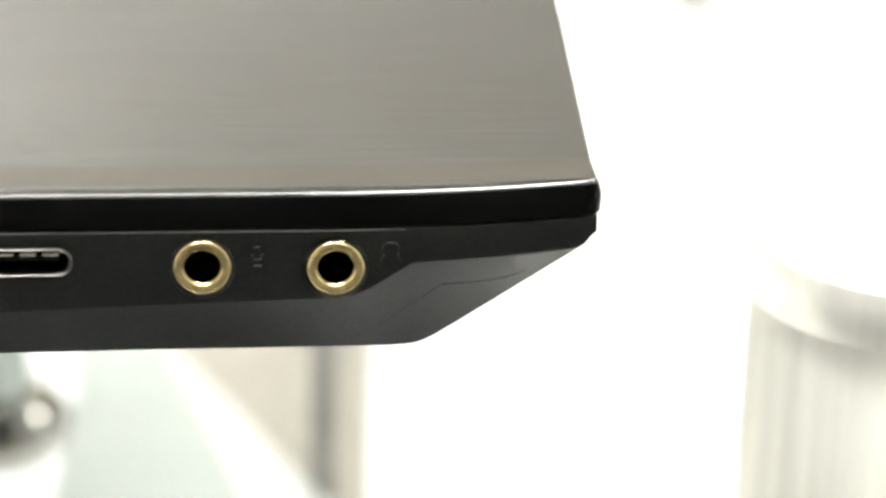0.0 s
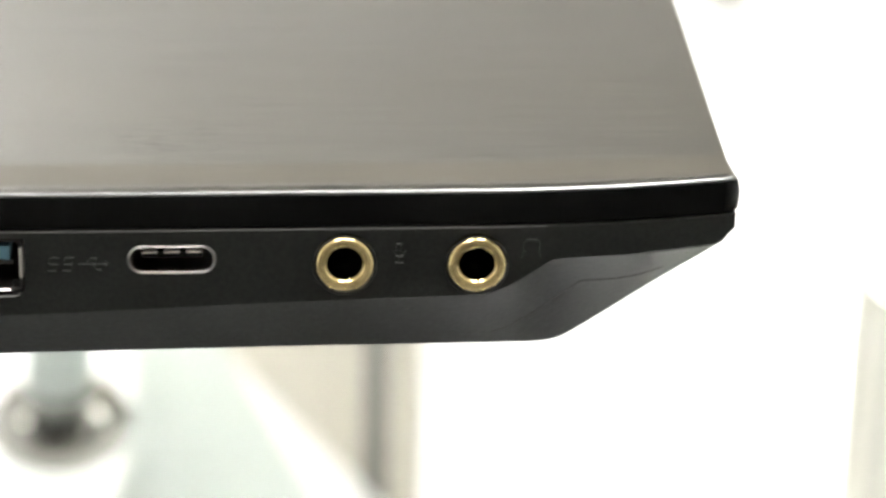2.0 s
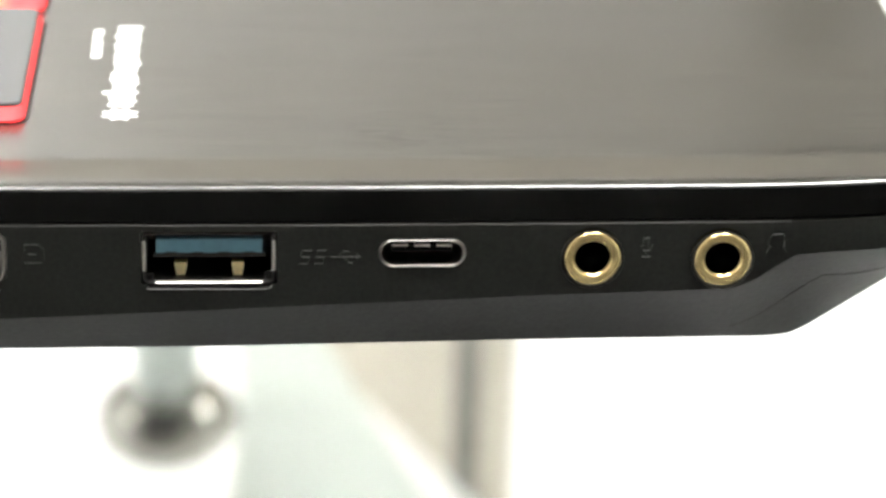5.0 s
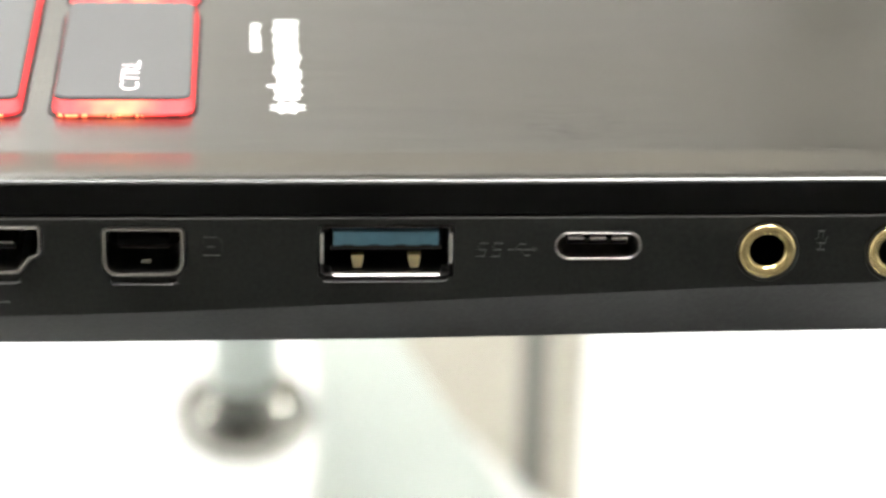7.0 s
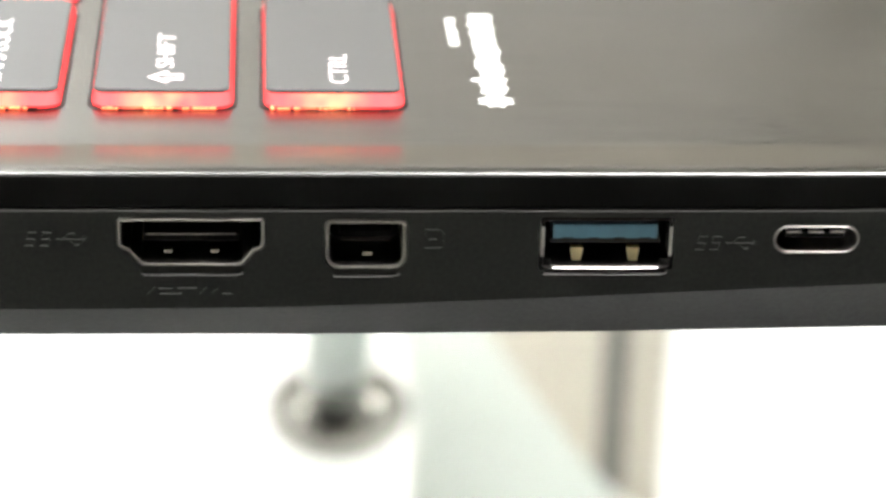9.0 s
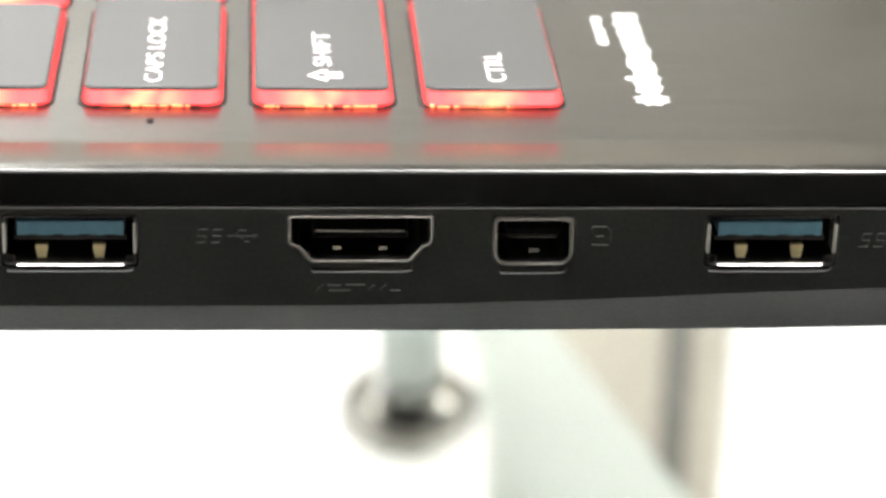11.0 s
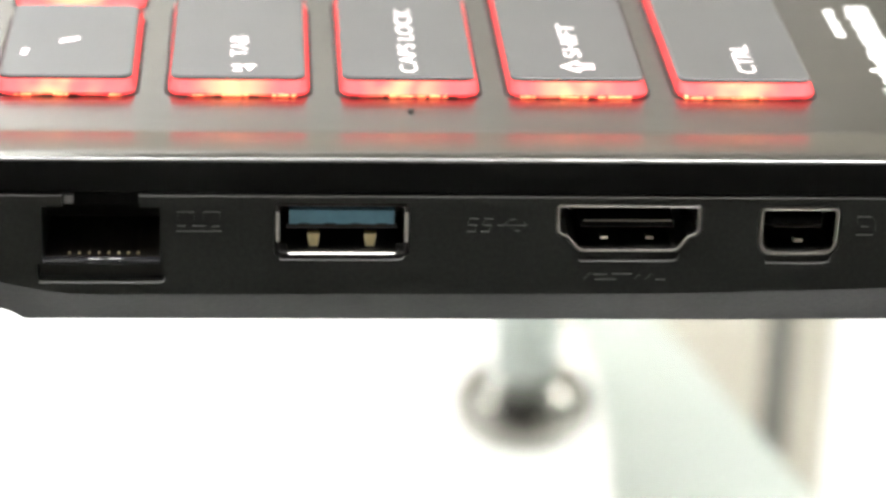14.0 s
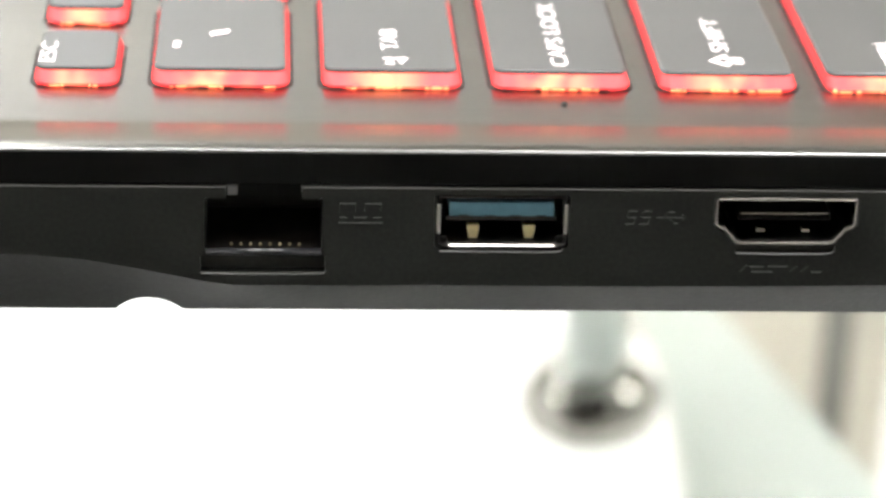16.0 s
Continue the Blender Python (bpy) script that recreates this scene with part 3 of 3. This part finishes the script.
for k in (-1, 0, 1):
    part("contact", box(-32 + 2.35 * k - 0.85, -32 + 2.35 * k + 0.85, 0.5, 1.0, 18.35, 18.6, 0.1), NICKEL, usbc)

hdmi = part("video_port", tube(hdmi_out, shrunk(hdmi_out, 0.27), -0.12, 11, 0.12), DULL, laptop, "wide metal video socket with stepped sides")
part("back", prism(shrunk(hdmi_out, 0.3), 10, 11), INNER, hdmi)
part("tongue", box(-103.2, -93.1, 1.2, 10, 17.1, 18.0, 0.2), INNER, hdmi, "black plastic tongue")
part("contact_strip", box(-102.9, -93.4, 1.05, 1.3, 17.93, 18.07, 0.05), SATIN, hdmi)
for k in (-100.6, -95.7):
    part("spring", box(k - 0.45, k + 0.45, 1.2, 2.2, 15.75, 16.15, 0.12), SATIN, hdmi)

mdp = part("small_display_port", tube(mdp_out, shrunk(mdp_out, 0.38), -0.1, 8, 0.1), DULL, laptop, "small metal display socket")
part("back", prism(shrunk(mdp_out, 0.25), 7.2, 8), INNER, mdp)
part("tongue", box(-82.6, -77.1, 1.2, 7.5, 17.5, 18.4, 0.15), INNER, mdp)
part("contact_strip", box(-82.4, -77.3, 1.1, 1.3, 17.25, 17.4, 0.05), SHELL, mdp)
part("lower_lip", box(-82.7, -77.0, -0.12, 1.0, 14.60, 14.84, 0.1), SATIN, mdp, "bright lower lip")
part("spring", box(-80.15, -79.1, 1.2, 2.0, 15.45, 15.9, 0.1), DULL, mdp)

rj = part("network_port", box(-160.1, -147.75, 13.5, 14.2, 13.0, 21.2), DARK, laptop, "black network socket with gold contacts")
lipbm = lathe([(0.42, 0), (0.42, 12.3)], (0, 0, 0), "z", 16)
bmesh.ops.rotate(lipbm, verts=lipbm.verts, cent=(0, 0, 0), matrix=Matrix.Rotation(radians(90), 3, "Y"))
bmesh.ops.translate(lipbm, verts=lipbm.verts, vec=(-160.05, 0.25, 13.55))
part("lip", lipbm, LIP, rj, "glossy rounded lower lip", smooth=True)
part("liner", box(-160.0, -147.9, 1.0, 13.4, 13.2, 13.6), DARK, rj)
# added filler makes the slot shallow, so less shade gathers in it
part("slot_filler", box(-157.85, -149.95, 0.5, 4.0, 19.9, 22.0, 0.1), INNER, rj, "black filler added in the socket slot to lessen its shade")
part("inner_block", box(-160.0, -147.85, 5.0, 13.0, 16.6, 19.75, 0.1), INNER, rj)
part("latch_tab", box(-157.8, -156.7, 0.15, 1.0, 20.1, 21.25, 0.15), LEDGE, rj, "small grey tab beside the latch")
for k in range(8):
    x = -157.35 + k * 1.035
    part("contact", box(x - 0.13, x + 0.13, 0.9, 1.2, 14.0, 14.22, 0.05), SPRING, rj)
    part("pin", box(x - 0.14, x + 0.14, 1.2, 12, 14.05, 14.2), DARK, rj)


# thin rounded ledges moulded below the sockets
def ledge(x0, x1, z):
    # the ledge takes the pale glint colour
    b = fine_line([(x0, 0.0, z), (x1 - 0.7, 0.0, z), (x1 - 0.2, 0.0, z + 0.14), (x1 + 0.05, 0.0, z + 0.55)], 0.085)
    return part("ledge", b, LEDGE, laptop, "thin glossy moulded ledge")


for lx0, lx1, lz in ((-61.0, -47.8, 13.78), (-135.2, -122.0, 13.8), (-103.2, -92.8, 13.72), (-83.2, -76.4, 13.55), (-160.6, -147.3, 11.1)):
    ledge(lx0, lx1, lz)
for jx, jz in JACKS:
    # added ring, paler and set low, imitates the light crescent below the jack
    part("socket_ring", lathe([(3.2, 0.1), (3.3, -0.03), (3.4, 0.1)], (jx, 0, jz - 0.22), "y", 48), MARK, laptop, "thin paler ring for the crescent glint under the socket", smooth=True)


# marks moulded into the case beside the sockets
def strokes(name, segs, label, w=0.16):
    mark = None
    for x0, z0, x1, z1 in segs:
        b = bmesh.new()
        bmesh.ops.create_cube(b, size=1, matrix=Matrix.Translation(((x0 + x1) / 2, -0.02, (z0 + z1) / 2))
                              @ Matrix.Rotation(-math.atan2(z1 - z0, x1 - x0), 4, "Y") @ Matrix.Diagonal((math.hypot(x1 - x0, z1 - z0) + w * 0.3, 0.14, w * (0.55 if abs(z1 - z0) < 0.3 * abs(x1 - x0) else 1.0), 1)))
        # level strokes take the pale colour that imitates light on their tops
        coat = LEDGE if abs(z1 - z0) < 0.3 * abs(x1 - x0) else MARK
        if mark is None:
            mark = part(name, b, coat, laptop, label)
        else:
            part("stroke", b, coat, mark)
    return mark


def usb_mark(x, z):
    segs = []
    for k in (0, 1.55):
        a = x - 3.1 + k
        segs += [(a, z - 0.75, a + 0.9, z - 0.75), (a + 0.9, z - 0.75, a + 1.05, z), (a + 0.15, z, a + 1.05, z), (a + 0.15, z, a + 0.35, z + 0.75), (a + 0.35, z + 0.75, a + 1.2, z + 0.75)]
    a = x + 0.2
    segs += [(a, z, a + 3.0, z), (a + 0.7, z, a + 1.3, z + 0.65), (a + 1.3, z + 0.65, a + 1.9, z + 0.65), (a + 1.2, z, a + 1.8, z - 0.65), (a + 1.8, z - 0.65, a + 2.3, z - 0.65),
             (a + 2.7, z + 0.3, a + 3.1, z), (a + 2.7, z - 0.3, a + 3.1, z)]
    strokes("port_mark", segs, "raised black data port mark")


usb_mark(-41.8, 17.45)
usb_mark(-112.3, 17.9)
strokes("port_mark", [(-73.6, 19.0, -72.2, 19.0), (-72.2, 19.0, -71.6, 18.4), (-71.6, 18.4, -71.6, 17.3), (-73.6, 16.9, -71.9, 16.9), (-73.2, 17.9, -72.4, 17.9), (-73.6, 19.0, -73.6, 18.2)], "raised black display port mark")
strokes("port_mark", [(-145.9, 19.3, -144.2, 19.3), (-143.2, 19.3, -141.5, 19.3), (-146, 17.1, -141.3, 17.1), (-145.9, 17.7, -145.1, 17.7), (-144.4, 17.7, -143.0, 17.7), (-142.3, 17.7, -141.5, 17.7),
                      (-145.9, 19.3, -145.9, 18.4), (-144.2, 19.3, -144.2, 18.4), (-143.2, 19.3, -143.2, 18.4), (-141.5, 19.3, -141.5, 18.4)], "raised black network port mark")
strokes("port_mark", [(4.9, 18.0, 4.9, 19.4), (4.9, 19.4, 5.3, 19.9), (5.3, 19.9, 6.2, 19.9), (6.2, 19.9, 6.6, 19.4), (6.6, 19.4, 6.6, 18.0), (4.7, 17.8, 5.1, 18.5), (6.4, 18.5, 6.8, 17.8)], "raised black headphone mark")
strokes("port_mark", [(-8.5, 19.5, -8.0, 19.5), (-8.5, 18.6, -8.5, 19.5), (-8.0, 18.6, -8.0, 19.5), (-8.8, 18.6, -8.6, 18.1), (-8.6, 18.1, -7.8, 18.1), (-7.8, 18.1, -7.6, 18.7), (-8.2, 18.1, -8.2, 17.4), (-8.6, 17.35, -7.8, 17.35)], "raised black microphone mark")
strokes("port_mark", [(-102.7, 11.5, -102.0, 12.3), (-101.6, 12.2, -100.2, 12.2), (-101.4, 11.6, -99.2, 11.6), (-99.6, 12.25, -97.6, 12.25), (-97.2, 11.6, -96.6, 12.2), (-96.0, 11.6, -95.4, 12.2), (-94.9, 11.6, -93.9, 11.6)], "raised black unreadable bars", 0.22)


# ---- keys ----
def flat(points, z, th=0.05):
    b = bmesh.new()
    f = b.faces.new([b.verts.new((x, y, z)) for x, y in points])
    g = bmesh.ops.extrude_face_region(b, geom=[f])
    bmesh.ops.translate(b, verts=[v for v in g["geom"] if isinstance(v, bmesh.types.BMVert)], vec=(0, 0, th))
    return b


def key(x0, x1, y0, y1, leds=()):
    """A keycap seen from the side of the laptop, with its glowing skirt and the lamp gaps at its foot."""
    zt = 26.05
    b = bmesh.new()
    n = 5

    ci, cy = 0.22, 0.55

    def ring(d, z, r):
        return [b.verts.new((x, y, z)) for x, y in rounded(x0 + ci - d, x1 - ci + d, y0 + cy - d, y1 - 0.2 + d, r, n)]
    rs = [ring(0.12, zt - 0.42, 1.3), ring(0.05, zt - 0.12, 1.3), ring(-0.15, zt, 1.2)]
    m = len(rs[0])
    for a, c in zip(rs, rs[1:]):
        for i in range(m):
            b.faces.new((a[i], a[(i + 1) % m], c[(i + 1) % m], c[i]))
    b.faces.new(rs[-1])
    b.faces.new(rs[0])
    k = part("key", b, CAP, laptop, "dark grey keycap with a lit legend")
    s = bmesh.new()
    ra = [s.verts.new((x, y, 25.62)) for x, y in rounded(x0 + ci - 0.1, x1 - ci + 0.1, y0 + cy - 0.1, y1 - 0.1, 1.0, n)]
    rb = [s.verts.new((x, y, 24.56)) for x, y in rounded(x0 - 0.12, x1 + 0.30, y0 - 0.92, y1 + 0.4, 1.9, n)]
    rc = [s.verts.new((x, y, 24.18)) for x, y in rounded(x0 - 0.02, x1 + 0.2, y0 - 0.72, y1 + 0.3, 1.9, n)]
    for a, c in ((ra, rb), (rb, rc)):
        for i in range(m):
            s.faces.new((a[i], a[(i + 1) % m], c[(i + 1) % m], c[i]))
    s.faces.new(ra)
    s.faces.new(rc)
    part("skirt", s, SKIRT, k, "red skirt with the backlight glow painted as emission", smooth=False)
    # the deck is not cut: a dark plate stands in for the gap's shade
    part("well", flat(rounded(x0 - 0.62, x1 + 0.72, y0 - 1.0, y1 + 0.7, 1.9, n), 23.95, 0.22), DARK, k, "dark plate for the shaded gap round the key")
    spots = random.Random(int(abs(x0 * 10 + y0)))
    for i in range(4):
        u = (x1 - x0) * (0.14 + 0.24 * i) + spots.uniform(-0.9, 0.9)
        # dark blocks paint the shaded notches along the glowing foot
        part("notch", box(x0 + u - spots.uniform(0.3, 0.9), x0 + u + spots.uniform(0.3, 0.9), y0 - 0.93, y0 - 0.4, 24.18, 24.28 + spots.uniform(0.0, 0.14), 0.05), NOTCH, k, "dark red block for a shaded notch at the skirt foot")
    for u, w in leds:
        for d, f in ((-0.75, 0.4), (0.0, 1.0), (0.75, 0.4)):
            c, h = x0 + u + d * w + spots.uniform(-0.15, 0.15), w * f * spots.uniform(0.3, 0.5)
            part("backlight", box(c - h, c + h, y0 - 0.98, y0 - 0.4, 24.18, 24.26 + spots.uniform(0.0, 0.16) + 0.05 * w, 0.05), LED, k, "bright orange backlight gap")
    return k


ROW_LEDS = ((3.2, 1.1), (7.2, 1.9), (11.2, 1.2), (13.6, 0.8))
Y0 = 21.8
k_esc = key(-179.4, -170.4, Y0, 34.3, ((2.4, 0.8), (6.5, 0.7)))
key(-179.4, -170.4, 41.8, 54.3, ((2.4, 0.8), (6.5, 0.7)))
key(-179.4, -170.4, 61.5, 74, ((2.4, 0.8),))
k_tilde = key(-166.4, -151.4, Y0, 46.2, ((3.0, 1.0), (7.0, 1.0), (13.0, 0.8)))
key(-166.4, -151.4, 50.0, 65.5, ROW_LEDS)
k_tab = key(-147.4, -132.1, Y0, 50.2, ((3.2, 0.8), (7.2, 1.6), (12.6, 1.4)))
key(-147.4, -132.1, 54.0, 70, ROW_LEDS)
k_caps = key(-128.3, -113.1, Y0, 52.5, ((7.4, 2.2), (10.4, 1.5)))
key(-128.3, -113.1, 56.5, 72, ROW_LEDS)
k_shift = key(-109.4, -94.1, Y0, 61.0, ((2.0, 0.9), (7.2, 1.8), (11.8, 2.0)))
key(-109.4, -94.1, 65, 80, ROW_LEDS)
k_ctrl = key(-90.4, -75.1, Y0, 54.2, ((2.2, 1.6), (6.8, 0.9), (9.5, 0.5)))
key(-90.4, -75.1, 58.0, 74, ROW_LEDS)
ZL = 26.06
part("legend", words("CTRL", 2.1, 9.0, (-82.1, 28.7, ZL), weight=-0.002), LEGEND, k_ctrl)
part("legend", words("SHIFT", 2.0, 11.0, (-101.6, 34.4, ZL), weight=-0.002), LEGEND, k_shift)
part("legend", words("CAPS LOCK", 1.95, 21.0, (-120.6, 34.2, ZL), weight=-0.002), LEGEND, k_caps)
part("legend", words("TAB", 1.95, 6.6, (-139.7, 31.8, ZL), weight=-0.002), LEGEND, k_tab)
part("legend", words("ESC", 1.8, 6.4, (-178.2, 26.9, ZL), weight=-0.002), LEGEND, k_esc)
part("legend", flat([(-164.35, 28.6), (-163.65, 28.6), (-163.45, 30.6), (-164.15, 30.6)], ZL), LEGEND, k_tilde)


part("legend", flat([(-160.1, 32.4), (-159.6, 33.0), (-158.9, 33.1), (-158.0, 33.8), (-158.0, 34.6), (-158.9, 34.1), (-159.7, 34.0), (-160.2, 33.3)], ZL), LEGEND, k_tilde)
# outline arrow on shift, two small arrows on tab
arrow = None
for q in ([(-103.9, 25.9), (-102.1, 24.3), (-101.7, 24.6), (-103.2, 26.0)], [(-103.9, 25.9), (-102.1, 27.6), (-101.7, 27.3), (-103.2, 26.0)],
          [(-102.1, 24.3), (-101.6, 24.3), (-101.6, 25.4), (-102.1, 25.4)], [(-102.1, 26.5), (-101.6, 26.5), (-101.6, 27.6), (-102.1, 27.6)],
          [(-101.9, 25.1), (-100.1, 25.1), (-100.1, 25.5), (-101.9, 25.5)], [(-101.9, 26.4), (-100.1, 26.4), (-100.1, 26.8), (-101.9, 26.8)], [(-100.4, 25.1), (-100.0, 25.1), (-100.0, 26.8), (-100.4, 26.8)]):
    arrow = join(arrow, flat([(x + 0.5, y) for x, y in q], ZL))
part("legend", arrow, LEGEND, k_shift)
tabs = flat([(-140.4, 23.9), (-139.3, 23.9), (-139.85, 25.6)], ZL)
tabs = join(tabs, flat([(-140.5, 25.4), (-139.2, 25.4), (-139.2, 25.8), (-140.5, 25.8)], ZL))
tabs = join(tabs, flat([(-139.1, 25.6), (-137.9, 25.6), (-138.5, 23.9)], ZL))
tabs = join(tabs, flat([(-139.1, 25.5), (-137.8, 25.5), (-137.8, 25.9), (-139.1, 25.9)], ZL))
part("legend", tabs, LEGEND, k_tab)

# printed mark on the deck: plain bars and a rosette, no lettering
def printed(points):
    part("printed_bar", flat(points, Z_DECK + 0.01, 0.03), PRINT, laptop, "white print on the metal deck")


rng = random.Random(4)
y = 26.1
while y < 52.3:
    w = rng.uniform(0.9, 1.7)
    x0 = -65.9 + rng.uniform(-0.2, 0.35)
    if rng.random() < 0.25 and y < 45:
        x0 -= 0.8
    printed(rounded(x0, -62.8 + rng.uniform(-0.3, 0.2), y, y + w, 0.5, 3))
    y += w + 0.1
printed([(-64.5 + (2.3 if i % 2 else 1.6) * math.cos(2 * math.pi * i / 16), 23.8 + (2.0 if i % 2 else 1.4) * math.sin(2 * math.pi * i / 16)) for i in range(16)])
y = 41.7
while y < 51.3:
    printed(rounded(-68.6, -67.45 + rng.uniform(-0.15, 0.1), y, y + 1.3, 0.35, 3))
    y += 1.38
part("speck", lathe([(0, 0), (0.45, 0.0), (0.3, 0.25), (0, 0.3)], (-120.7, 16.9, Z_DECK), "z", 10), DARK, laptop, "small black speck of dirt")
